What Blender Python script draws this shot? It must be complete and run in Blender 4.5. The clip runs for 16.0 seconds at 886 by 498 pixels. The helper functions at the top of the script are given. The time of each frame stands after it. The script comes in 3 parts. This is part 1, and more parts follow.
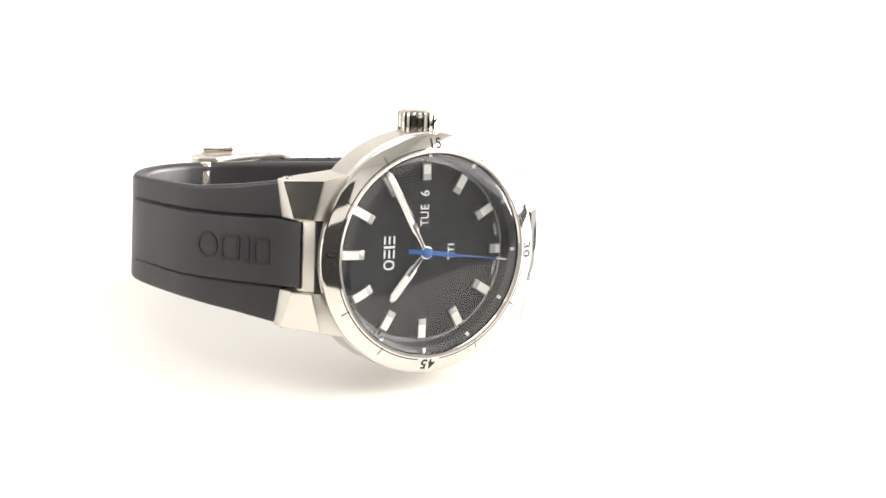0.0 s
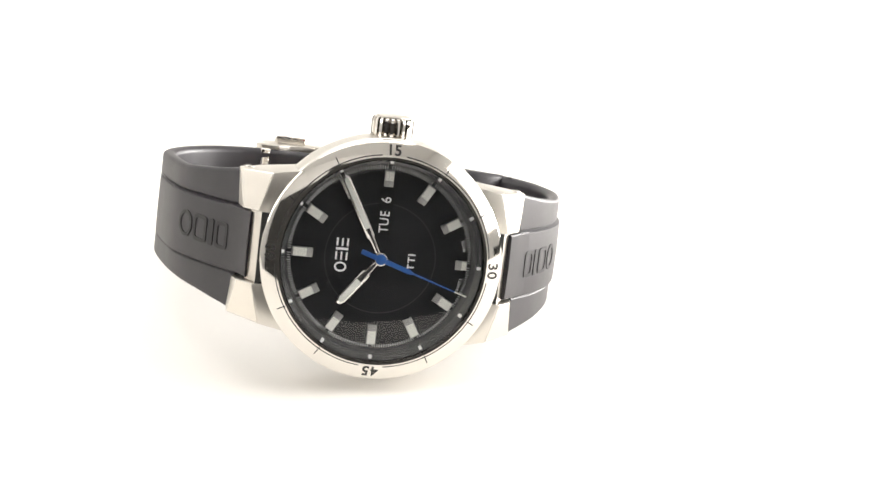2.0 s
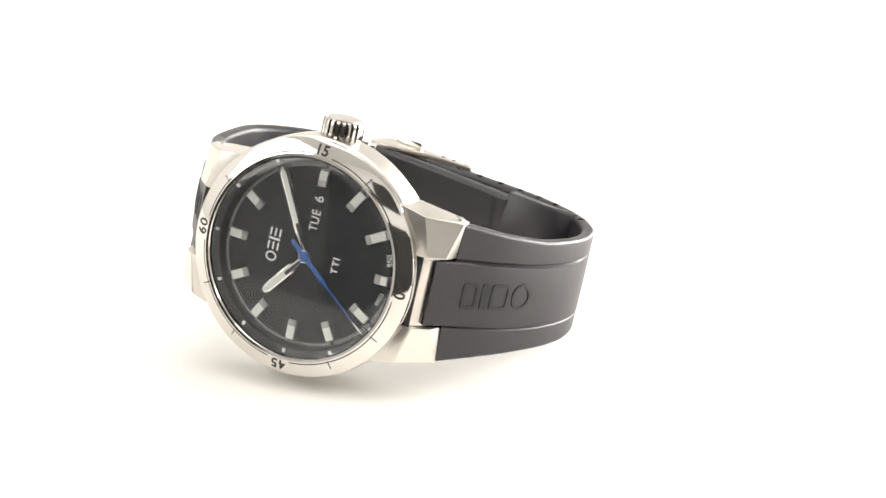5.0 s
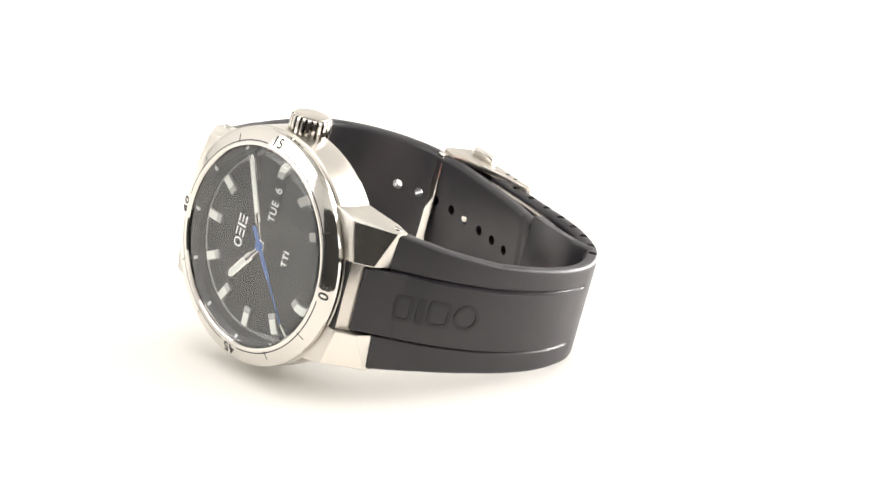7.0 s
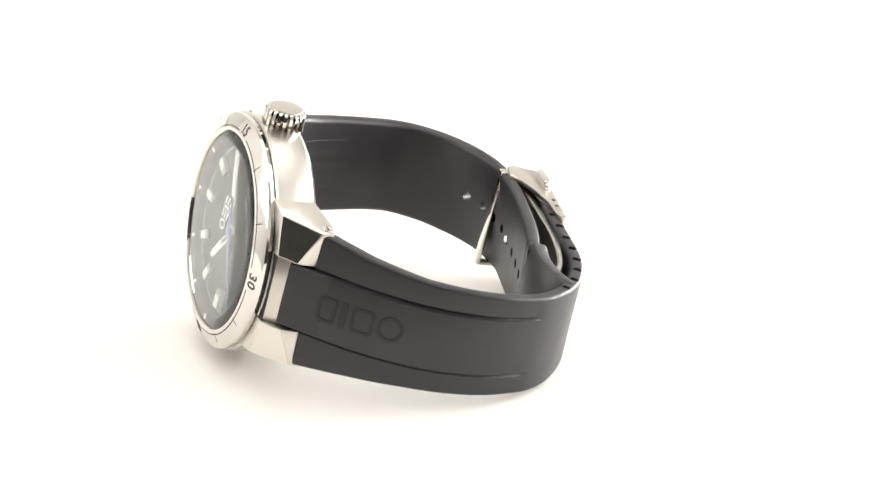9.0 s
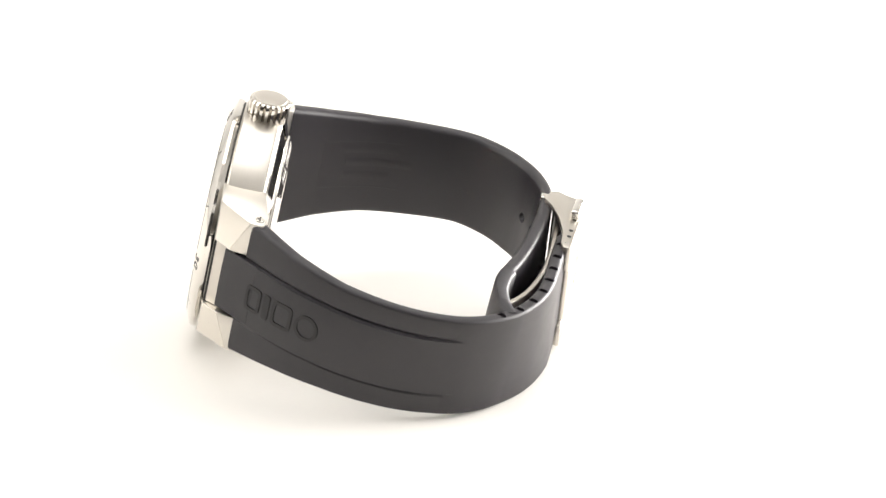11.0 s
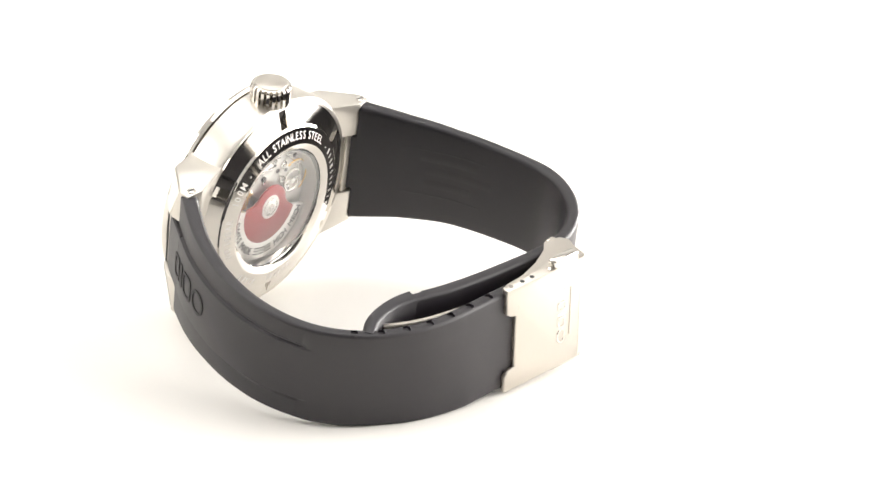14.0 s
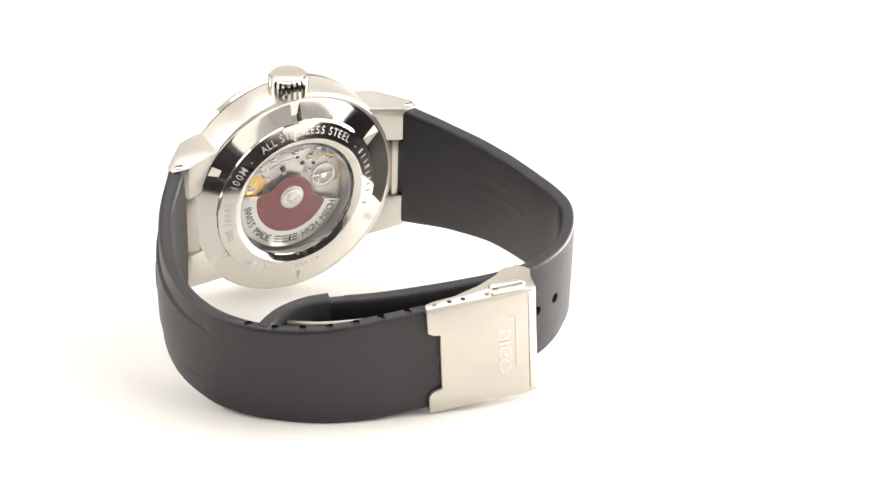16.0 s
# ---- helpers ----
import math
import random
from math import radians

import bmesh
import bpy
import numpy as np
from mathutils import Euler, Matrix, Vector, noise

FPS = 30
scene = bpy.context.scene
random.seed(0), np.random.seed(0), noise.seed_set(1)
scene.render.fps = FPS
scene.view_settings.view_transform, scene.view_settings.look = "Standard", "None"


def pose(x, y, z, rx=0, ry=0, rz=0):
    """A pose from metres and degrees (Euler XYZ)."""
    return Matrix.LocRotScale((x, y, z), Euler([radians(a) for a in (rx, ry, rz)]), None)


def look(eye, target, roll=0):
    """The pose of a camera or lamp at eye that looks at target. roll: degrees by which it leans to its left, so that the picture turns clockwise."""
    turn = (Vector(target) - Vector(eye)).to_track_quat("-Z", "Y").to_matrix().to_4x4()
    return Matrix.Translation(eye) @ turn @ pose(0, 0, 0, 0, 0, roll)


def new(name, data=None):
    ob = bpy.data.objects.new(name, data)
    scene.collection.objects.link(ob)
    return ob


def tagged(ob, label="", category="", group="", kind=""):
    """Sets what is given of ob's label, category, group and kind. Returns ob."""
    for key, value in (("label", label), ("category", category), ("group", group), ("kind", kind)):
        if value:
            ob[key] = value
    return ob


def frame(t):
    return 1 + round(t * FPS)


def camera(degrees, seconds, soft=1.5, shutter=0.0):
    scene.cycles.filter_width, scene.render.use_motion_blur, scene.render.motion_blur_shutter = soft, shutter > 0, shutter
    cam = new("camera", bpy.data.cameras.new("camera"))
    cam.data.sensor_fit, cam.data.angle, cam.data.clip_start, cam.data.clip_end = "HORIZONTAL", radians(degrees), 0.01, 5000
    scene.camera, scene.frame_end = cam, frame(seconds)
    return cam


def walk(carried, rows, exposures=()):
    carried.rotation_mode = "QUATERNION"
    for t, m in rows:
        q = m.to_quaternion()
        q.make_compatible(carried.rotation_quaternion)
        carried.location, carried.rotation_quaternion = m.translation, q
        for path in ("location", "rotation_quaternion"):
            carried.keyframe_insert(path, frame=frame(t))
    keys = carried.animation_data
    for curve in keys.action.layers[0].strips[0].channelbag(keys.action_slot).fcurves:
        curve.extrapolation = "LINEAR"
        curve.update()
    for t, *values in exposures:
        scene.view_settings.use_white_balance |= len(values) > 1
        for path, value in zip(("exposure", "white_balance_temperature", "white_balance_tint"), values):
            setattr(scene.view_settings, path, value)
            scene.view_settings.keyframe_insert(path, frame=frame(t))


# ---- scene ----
MM = 0.001

# camera: fixed on its stand before the turning table
cam = camera(20.66, 16.0, soft=1.5)
FLOOR = -23.15          # table top below the turning axis' origin, in mm
EYE = pose(16.826 * MM, -406.96 * MM, (155.95 - FLOOR) * MM, 68.2018, -1.7982, 0.7190)
walk(cam, [(0.0, EYE), (16.0, EYE)])

# ---- world and lights: a white product-shot booth with softboxes, open and darker on the camera's side
world = bpy.data.worlds.new("booth_light")
world.use_nodes = True
scene.world = world
world.node_tree.nodes["Background"].inputs["Color"].default_value = (1.0, 0.97, 0.93, 1)
world.node_tree.nodes["Background"].inputs["Strength"].default_value = 0.5


def softbox(name, eye, target, w, h, watts, color):
    lamp = bpy.data.lights.new(name, "AREA")
    lamp.shape, lamp.size, lamp.size_y, lamp.energy, lamp.color = "RECTANGLE", w, h, watts, color
    ob = new(name, lamp)
    ob.matrix_world = look(eye, target)
    return ob


softbox("softbox_top", (0.0, 0.1, 0.86), (0, 0.02, 0), 0.85, 0.85, 4.5, (1.0, 0.985, 0.97))
softbox("softbox_right", (0.56, 0.02, 0.27), (0, 0.0, 0.02), 0.62, 0.4, 3.0, (1.0, 0.972, 0.945))
# Unseen strip added low at the right to raise the strap's sheen.
softbox("added_sheen_strip", (0.40, 0.22, 0.075), (0, 0.0, 0.03), 0.45, 0.12, 5.0, (1.0, 0.972, 0.945))
softbox("softbox_left", (-0.5, -0.12, 0.34), (-0.05, 0, 0.0), 0.36, 0.36, 1.4, (1.0, 0.98, 0.95))


# ---- materials
def material(name, color, rough=0.5, metal=0.0, bump=0.0, scale=1500.0, vary=0.06, stretch=None, rough_vary=0.08, spec=0.5, sheen=0.0):
    m = bpy.data.materials.new(name)
    m.use_nodes = True
    nt = m.node_tree
    b = nt.nodes["Principled BSDF"]
    b.inputs["Metallic"].default_value = metal
    b.inputs["Specular IOR Level"].default_value = spec
    tc = nt.nodes.new("ShaderNodeTexCoord")
    mp = nt.nodes.new("ShaderNodeMapping")
    nt.links.new(tc.outputs["Object"], mp.inputs["Vector"])
    if stretch:
        mp.inputs["Scale"].default_value = stretch
    fine = nt.nodes.new("ShaderNodeTexNoise")
    fine.inputs["Scale"].default_value = scale
    fine.inputs["Detail"].default_value = 3
    broad = nt.nodes.new("ShaderNodeTexNoise")
    broad.inputs["Scale"].default_value = scale * 0.08
    broad.inputs["Detail"].default_value = 4
    nt.links.new(mp.outputs["Vector"], fine.inputs["Vector"])
    nt.links.new(tc.outputs["Object"], broad.inputs["Vector"])
    mix = nt.nodes.new("ShaderNodeMixRGB")
    mix.inputs["Color1"].default_value = (*[c * (1 - vary) for c in color], 1)
    mix.inputs["Color2"].default_value = (*[min(1, c * (1 + vary)) for c in color], 1)
    avg = nt.nodes.new("ShaderNodeMath")
    avg.operation = "ADD"
    half = nt.nodes.new("ShaderNodeMath")
    half.operation = "MULTIPLY"
    half.inputs[1].default_value = 0.5
    nt.links.new(fine.outputs["Fac"], avg.inputs[0])
    nt.links.new(broad.outputs["Fac"], avg.inputs[1])
    nt.links.new(avg.outputs[0], half.inputs[0])
    nt.links.new(half.outputs[0], mix.inputs["Fac"])
    nt.links.new(mix.outputs["Color"], b.inputs["Base Color"])
    mr = nt.nodes.new("ShaderNodeMapRange")
    mr.inputs["To Min"].default_value = max(0.02, rough - rough_vary)
    mr.inputs["To Max"].default_value = min(1, rough + rough_vary)
    nt.links.new(half.outputs[0], mr.inputs["Value"])
    nt.links.new(mr.outputs["Result"], b.inputs["Roughness"])
    if bump:
        bp = nt.nodes.new("ShaderNodeBump")
        bp.inputs["Strength"].default_value = bump
        bp.inputs["Distance"].default_value = 0.00005
        nt.links.new(fine.outputs["Fac"], bp.inputs["Height"])
        nt.links.new(bp.outputs["Normal"], b.inputs["Normal"])
    return m


RUBBER = material("black_rubber", (0.0115, 0.0092, 0.0128), 0.45, spec=0.62, bump=0.15, scale=4000, vary=0.15)
STEEL = material("brushed_steel", (0.6, 0.562, 0.51), 0.3, 1.0, bump=0.3, scale=3500, stretch=(1, 1, 0.03), vary=0.04)
STEEL_FLANK = material("satin_steel", (0.66, 0.627, 0.575), 0.34, 1.0, bump=0.22, scale=3500, stretch=(0.05, 1, 0.05), vary=0.04)
POLISHED = material("polished_steel", (0.73, 0.7, 0.655), 0.07, 1.0, scale=800, vary=0.02, rough_vary=0.03)
FACET = material("satin_polished_facet", (0.72, 0.68, 0.62), 0.12, 1.0, scale=700, vary=0.02, rough_vary=0.03)
# Shade of gaps, slots and holes put into one dark colour; some pins too.
SHADE_DARK = material("dark_shade_paint", (0.02, 0.02, 0.02), 0.5)
ENGRAVED = material("black_engraving_paint", (0.015, 0.014, 0.013), 0.5)
DIAL = material("black_dial_lacquer", (0.008, 0.008, 0.009), 0.75, scale=300, vary=0.05, rough_vary=0.02, spec=0.2)
FLANGE = material("dark_grey_flange", (0.01, 0.01, 0.011), 0.55, scale=6000, vary=0.15)
RING = material("satin_grey_ring", (0.01, 0.01, 0.011), 0.5, scale=3000)
MARKER = material("satin_marker_steel", (0.4, 0.39, 0.37), 0.4, 1.0, scale=3000)
WINDOW = material("day_wheel_black", (0.006, 0.006, 0.006), 0.75, spec=0.2)
LUME = material("white_lume", (0.75, 0.75, 0.68), 0.55, scale=9000, bump=0.1, vary=0.04)
WHITE_PRINT = material("white_print", (0.8, 0.8, 0.78), 0.6)
BLUE = material("blue_lacquer", (0.015, 0.09, 0.32), 0.3, scale=3000)
RED = material("red_rotor_lacquer", (0.3, 0.035, 0.04), 0.35, bump=0.05, scale=4000, vary=0.1)
ROTOR = material("brushed_rotor_steel", (0.84, 0.81, 0.77), 0.38, 1.0, bump=0.08, scale=3000)
PLATE = material("grained_movement_plate", (0.8, 0.77, 0.72), 0.4, 1.0, bump=0.15, scale=2500)
BRASS = material("gilt_brass", (0.85, 0.55, 0.17), 0.28, 1.0, scale=2000)
PAPER = material("white_paper_table", (0.87, 0.847, 0.805), 0.7, bump=0.05, scale=900, vary=0.012)
WALL = material("white_booth_cloth", (0.84, 0.835, 0.82), 0.8, bump=0.1, scale=400, vary=0.02)
DARK_WALL = material("dark_grey_panel", (0.035, 0.034, 0.033), 0.85, bump=0.2, scale=300, vary=0.2)

GLASS = bpy.data.materials.new("sapphire_glass")
GLASS.use_nodes = True
_g = GLASS.node_tree.nodes["Principled BSDF"]
_g.inputs["Transmission Weight"].default_value = 1.0
_g.inputs["IOR"].default_value = 1.5
_g.inputs["Roughness"].default_value = 0.0
_g.inputs["Base Color"].default_value = (0.98, 0.99, 1.0, 1)


# ---- mesh helpers (all shapes in mm, scaled to metres when linked)
def part(name, bm, mat, parent=None, label="", sharp=32.0, smooth=True, kind=""):
    me = bpy.data.meshes.new(name)
    bmesh.ops.scale(bm, vec=(MM, MM, MM), verts=bm.verts)
    bm.normal_update()
    bm.to_mesh(me)
    bm.free()
    me.materials.append(mat)
    if smooth:
        me.shade_smooth()
        me.set_sharp_from_angle(angle=radians(sharp))
    ob = new(name, me)
    if parent is not None:
        ob.parent = parent
    return tagged(ob, label=label, kind=kind)


def lathe(profile, n=128, closed=False):
    """Turn (radius, y) points round the y axis; a closed profile makes a ring."""
    bm = bmesh.new()
    rings = []
    for r, y in profile:
        if r < 1e-6:
            rings.append([bm.verts.new((0, y, 0))])
        else:
            rings.append([bm.verts.new((-r * math.cos(2 * math.pi * k / n), y, r * math.sin(2 * math.pi * k / n))) for k in range(n)])
    pairs = list(zip(rings, rings[1:])) + ([(rings[-1], rings[0])] if closed else [])
    for a, b in pairs:
        for k in range(n):
            j = (k + 1) % n
            if len(a) == 1 and len(b) == 1:
                continue
            if len(a) == 1:
                bm.faces.new((a[0], b[k], b[j]))
            elif len(b) == 1:
                bm.faces.new((a[k], b[0], a[j]))
            else:
                bm.faces.new((a[k], b[k], b[j], a[j]))
    bmesh.ops.recalc_face_normals(bm, faces=bm.faces)
    return bm


def box(x0, x1, y0, y1, z0, z1, bevel=0.0, segs=2):
    bm = bmesh.new()
    bmesh.ops.create_cube(bm, size=1.0)
    for v in bm.verts:
        v.co = ((x0 + x1) / 2 + v.co.x * (x1 - x0), (y0 + y1) / 2 + v.co.y * (y1 - y0), (z0 + z1) / 2 + v.co.z * (z1 - z0))
    if bevel:
        bmesh.ops.bevel(bm, geom=list(bm.edges), offset=bevel, segments=segs, profile=0.5, affect="EDGES")
    return bm


def prism(front, back, bevel=0.0, segs=2):
    """A solid between two polygons of equal corner count."""
    bm = bmesh.new()
    a = [bm.verts.new(v) for v in front]
    b = [bm.verts.new(v) for v in back]
    bm.faces.new(a)
    bm.faces.new(b[::-1])
    n = len(a)
    for k in range(n):
        bm.faces.new((a[k], b[k], b[(k + 1) % n], a[(k + 1) % n]))
    bmesh.ops.recalc_face_normals(bm, faces=bm.faces)
    if bevel:
        bmesh.ops.bevel(bm, geom=list(bm.edges), offset=bevel, segments=segs, profile=0.5, affect="EDGES")
    return bm


def cyl(centre, axis, r, h, n=24, bevel=0.0, r2=None):
    bm = bmesh.new()
    bmesh.ops.create_cone(bm, cap_ends=True, segments=n, radius1=r, radius2=r if r2 is None else r2, depth=h)
    if bevel:
        rim = [e for e in bm.edges if len(e.link_faces) == 2 and any(len(f.verts) > 4 for f in e.link_faces)]
        bmesh.ops.bevel(bm, geom=rim, offset=bevel, segments=2, profile=0.5, affect="EDGES")
    q = Vector((0, 0, 1)).rotation_difference(Vector(axis))
    bmesh.ops.transform(bm, matrix=Matrix.Translation(centre) @ q.to_matrix().to_4x4(), verts=bm.verts)
    return bm


def join(*bms):
    out = bmesh.new()
    for b in bms:
        tmp = bpy.data.meshes.new("tmp")
        b.to_mesh(tmp)
        b.free()
        out.from_mesh(tmp)
        bpy.data.meshes.remove(tmp)
    return out


def glyph(ch, weight):
    """One character of the built-in font, 1 high, centred on x; (mesh, advance)."""
    cu = bpy.data.curves.new("glyph", "FONT")
    cu.body, cu.extrude, cu.size = ch, 0.02, 1.4
    cu.align_x = "CENTER"
    cu.offset = weight
    ob = new("glyph", cu)
    bpy.context.view_layer.update()
    me = bpy.data.meshes.new_from_object(ob.evaluated_get(bpy.context.evaluated_depsgraph_get()))
    bpy.data.objects.remove(ob)
    bpy.data.curves.remove(cu)
    return me


GLYPHS = {}
WIDTH = {"I": 0.38, "1": 0.62, "M": 0.98, "W": 1.12, "-": 0.55, " ": 0.4, "L": 0.68, "E": 0.74, "T": 0.74, "S": 0.76}


def letters(text, place, height, spacing=1.0, wide=1.0, weight=0.004):
    """Characters laid along place(s) -> Matrix (s in mm from the text's middle)."""
    total = sum(WIDTH.get(c, 0.82) for c in text) * height * spacing
    s, out = -total / 2, bmesh.new()
    for c in text:
        w = WIDTH.get(c, 0.82) * height * spacing
        if c != " ":
            if (c, weight) not in GLYPHS:
                GLYPHS[c, weight] = glyph(c, weight)
            me = GLYPHS[c, weight].copy()
            me.transform(place(s + w / 2) @ Matrix.Diagonal((height * wide * 0.86, height, height, 1)))
            out.from_mesh(me)
            bpy.data.meshes.remove(me)
        s += w
    return out


def basis(origin, u, v):
    """A frame at origin with reading direction u and letter top v."""
    u, v = Vector(u).normalized(), Vector(v).normalized()
    w = u.cross(v)
    m = Matrix((u, v, w)).transposed().to_4x4()
    m.translation = origin
    return m


def front_arc(r, deg, y, base):
    """Letters round the front, tops outward; deg clockwise from 12."""
    def place(s):
        a = radians(deg) + s / r
        return basis((-(r + base) * math.cos(a), y, (r + base) * math.sin(a)), (math.sin(a), 0, math.cos(a)), (-math.cos(a), 0, math.sin(a)))
    return place


def back_arc(r, deg, y, inward=False):
    """Letters round the back; deg clockwise from the crown as seen from behind."""
    def place(s):
        b = radians(deg) + (-s if inward else s) / r
        e, d = Vector((-math.sin(b), 0, math.cos(b))), Vector((-math.cos(b), 0, -math.sin(b)))
        return basis(e * r + Vector((0, y, 0)), -d if inward else d, -e if inward else e)
    return place


def line(u0, origin, u, v):
    def place(s):
        return basis(Vector(origin) + Vector(u).normalized() * (s + u0), u, v)
    return place


def spline(points, n):
    """Catmull-Rom through 2D points, resampled to n even steps: [(x, y, nx, ny, s)] with the normal to the curve's right."""
    P = [np.array(q, float) for q in points]
    P = [2 * P[0] - P[1]] + P + [2 * P[-1] - P[-2]]
    dense = []
    for i in range(1, len(P) - 2):
        for k in range(24):
            t = k / 24
            dense.append(0.5 * (2 * P[i] + (P[i + 1] - P[i - 1]) * t + (2 * P[i - 1] - 5 * P[i] + 4 * P[i + 1] - P[i + 2]) * t * t + (3 * P[i] - P[i - 1] - 3 * P[i + 1] + P[i + 2]) * t ** 3))
    dense.append(P[-2])
    dense = np.array(dense)
    s = np.concatenate([[0], np.cumsum(np.linalg.norm(np.diff(dense, axis=0), axis=1))])
    at = np.linspace(0, s[-1], n)
    x, y = np.interp(at, s, dense[:, 0]), np.interp(at, s, dense[:, 1])
    tx, ty = np.gradient(x), np.gradient(y)
    ln = np.hypot(tx, ty)
    return [(x[i], y[i], ty[i] / ln[i], -tx[i] / ln[i], at[i]) for i in range(n)]


def sweep(path, section):
    """Carry a section round a path: section(s, total) gives [(depth along -normal, z)] of equal count; ends capped."""
    bm = bmesh.new()
    rows = []
    for x, y, nx, ny, s in path:
        rows.append([bm.verts.new((x - nx * d, y - ny * d, z)) for d, z in section(s, path[-1][4])])
    n = len(rows[0])
    for a, b in zip(rows, rows[1:]):
        for k in range(n):
            bm.faces.new((a[k], a[(k + 1) % n], b[(k + 1) % n], b[k]))
    bm.faces.new(rows[0][::-1])
    bm.faces.new(rows[-1])
    bmesh.ops.recalc_face_normals(bm, faces=bm.faces)
    return bm


# ---- the booth
def booth():
    """A white table that ends just before the camera, white walls, unseen dark panels added for reflections."""
    tagged(part("floor", box(-560, 250, -145, 690, -25, 0, 3.0), PAPER), label="seamless white paper table surface", category="table", kind="structure")
    tagged(part("ground", box(-900, 900, -900, 900, -420, -400), DARK_WALL, smooth=False), label="plain dark studio floor below the table", category="floor", kind="structure")

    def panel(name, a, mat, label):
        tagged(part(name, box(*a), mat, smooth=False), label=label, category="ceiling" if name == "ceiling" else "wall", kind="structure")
    panel("wall_back", (-700, 700, 700, 720, -400, 900), WALL, "plain white booth wall")
    panel("wall_left", (-720, -700, -700, 720, -400, 900), WALL, "plain white booth wall")
    panel("wall_right", (700, 720, -238, 720, 0, 900), WALL, "plain white booth wall")
    panel("wall_right_front", (700, 720, -700, -240, -400, 900), WALL, "plain white booth wall")
    # Out-of-view dark strip added for the dark band mirrored in the case back.
    panel("reflect_base_right", (700, 720, -238, 720, -400, -2), DARK_WALL, "unseen dark panel below table height, added for reflections")
    panel("wall_front", (-150, 720, -720, -700, 300, 900), WALL, "plain white booth wall")
    panel("wall_front_upper", (-720, -152, -720, -700, 522, 900), WALL, "plain white booth wall")
    panel("wall_corner", (430, 720, -720, -700, -400, 298), WALL, "plain white booth wall")
    # Unseen dark panels, added so steel and crystal reflect dark on this side.
    panel("reflect_panel", (-720, 430, -720, -700, -400, 298), DARK_WALL, "unseen dark panel behind the camera, added for reflections")
    panel("reflect_panel_side", (-720, -152, -720, -700, 300, 520), DARK_WALL, "unseen dark panel behind the camera, added for reflections")
    # Added dark panel, out of view, mirrored as the bezel's upper dark patch.
    panel("reflect_panel_top", (-140, 170, -698, -690, 420, 690), DARK_WALL, "unseen dark panel above the camera, added for bezel reflections")
    panel("ceiling", (-720, 720, -740, 720, 902, 920), WALL, "plain white booth ceiling")


# ---- the watch; local axes: 12 o'clock at -x, crown at +z, back at +y
STRAP_6 = [(22.4, 3.0), (25.1, 6.6), (30.7, 14.6), (34.4, 22.3), (36.6, 29.6), (37.2, 36.0), (36.4, 42.1), (34.2, 48.0), (29.7, 53.6), (22.5, 58.5), (14.4, 61.3), (4.4, 62.8), (-5.0, 64.3)]
STRAP_12 = [(-22.4, 3.4), (-24.4, 7.4), (-29.8, 15.7), (-34.1, 24.8), (-36.0, 34.9), (-36.2, 43.9), (-33.0, 50.8), (-28.2, 55.6), (-23.4, 58.5), (-18.5, 60.0), (-12.0, 60.3), (-5.6, 59.3), (3.0, 57.5), (10.0, 55.6), (17.0, 53.0)]


def half_width(s, total):
    return float(np.interp(s, (4, 14, 24, 44, 85), (12.6, 11.1, 10.1, 9.4, 9.35)))


def droop(s):
    return float(np.interp(s, (4, 24, 44, 85), (0.0, -0.45, -0.4, -0.35)))


LEAN = 0.13          # the clasp end leans, its upper edge inward


def strap_section(groove_end):
    def section(s, total):
        h = half_width(s, total)
        f = max(0.0, min(1.0, (groove_end - s) / 14.0))
        step = 0.55 * f
        g = 0.25 * max(0.0, min(1.0, (groove_end - s) / 2.0))
        th = 3.6 - 1.1 * min(1.0, s / 45.0)
        if s > total - 3:
            th *= 0.9
        c, r = 5.8 - 0.012 * s, 0.7
        out = []
        for k in range(5):
            a = math.pi / 2 * k / 4
            out.append((step + r - r * math.sin(a), -h + r - r * math.cos(a)))
        out += [(step, -c - 0.55), (step + g, -c - 0.2), (step * 0.5 + g, -c - 0.02), (0.06 * f, -c + 0.12), (0.0, -c + 0.4), (-0.12 * f, 0.0), (0.0, c - 0.4), (0.06 * f, c - 0.12), (step * 0.5 + g, c + 0.02), (step + g, c + 0.2), (step, c + 0.55)]
        for k in range(5):
            a = math.pi / 2 * (4 - k) / 4
            out.append((step + r - r * math.sin(a), h - r + r * math.cos(a)))
        q = 1.05
        for k in range(5):
            a = math.pi / 2 * k / 4
            out.append((th - q + q * math.sin(a), h - q + q * math.cos(a)))
        for k in range(5):
            a = math.pi / 2 * (4 - k) / 4
            out.append((th - q + q * math.sin(a), -h + q - q * math.cos(a)))
        z0, k = droop(s), LEAN * max(0.0, min(1.0, (s - 58) / 18))
        return [(d + k * z, z + z0) for d, z in out]
    return section


def cut(bm, cutters):
    """Take the cutters out of the solid."""
    me = bpy.data.meshes.new("solid")
    bm.to_mesh(me)
    bm.free()
    a = new("solid", me)
    cm = bpy.data.meshes.new("cutter")
    j = join(*cutters)
    j.to_mesh(cm)
    j.free()
    b = new("cutter", cm)
    mod = a.modifiers.new("cut", "BOOLEAN")
    mod.object, mod.operation, mod.solver = b, "DIFFERENCE", "EXACT"
    bpy.context.view_layer.update()
    res = bpy.data.meshes.new_from_object(a.evaluated_get(bpy.context.evaluated_depsgraph_get()))
    bpy.data.objects.remove(a)
    bpy.data.objects.remove(b)
    out = bmesh.new()
    out.from_mesh(res)
    bpy.data.meshes.remove(res)
    return out


def spot(path, s):
    i = min(range(len(path)), key=lambda k: abs(path[k][4] - s))
    return path[i]


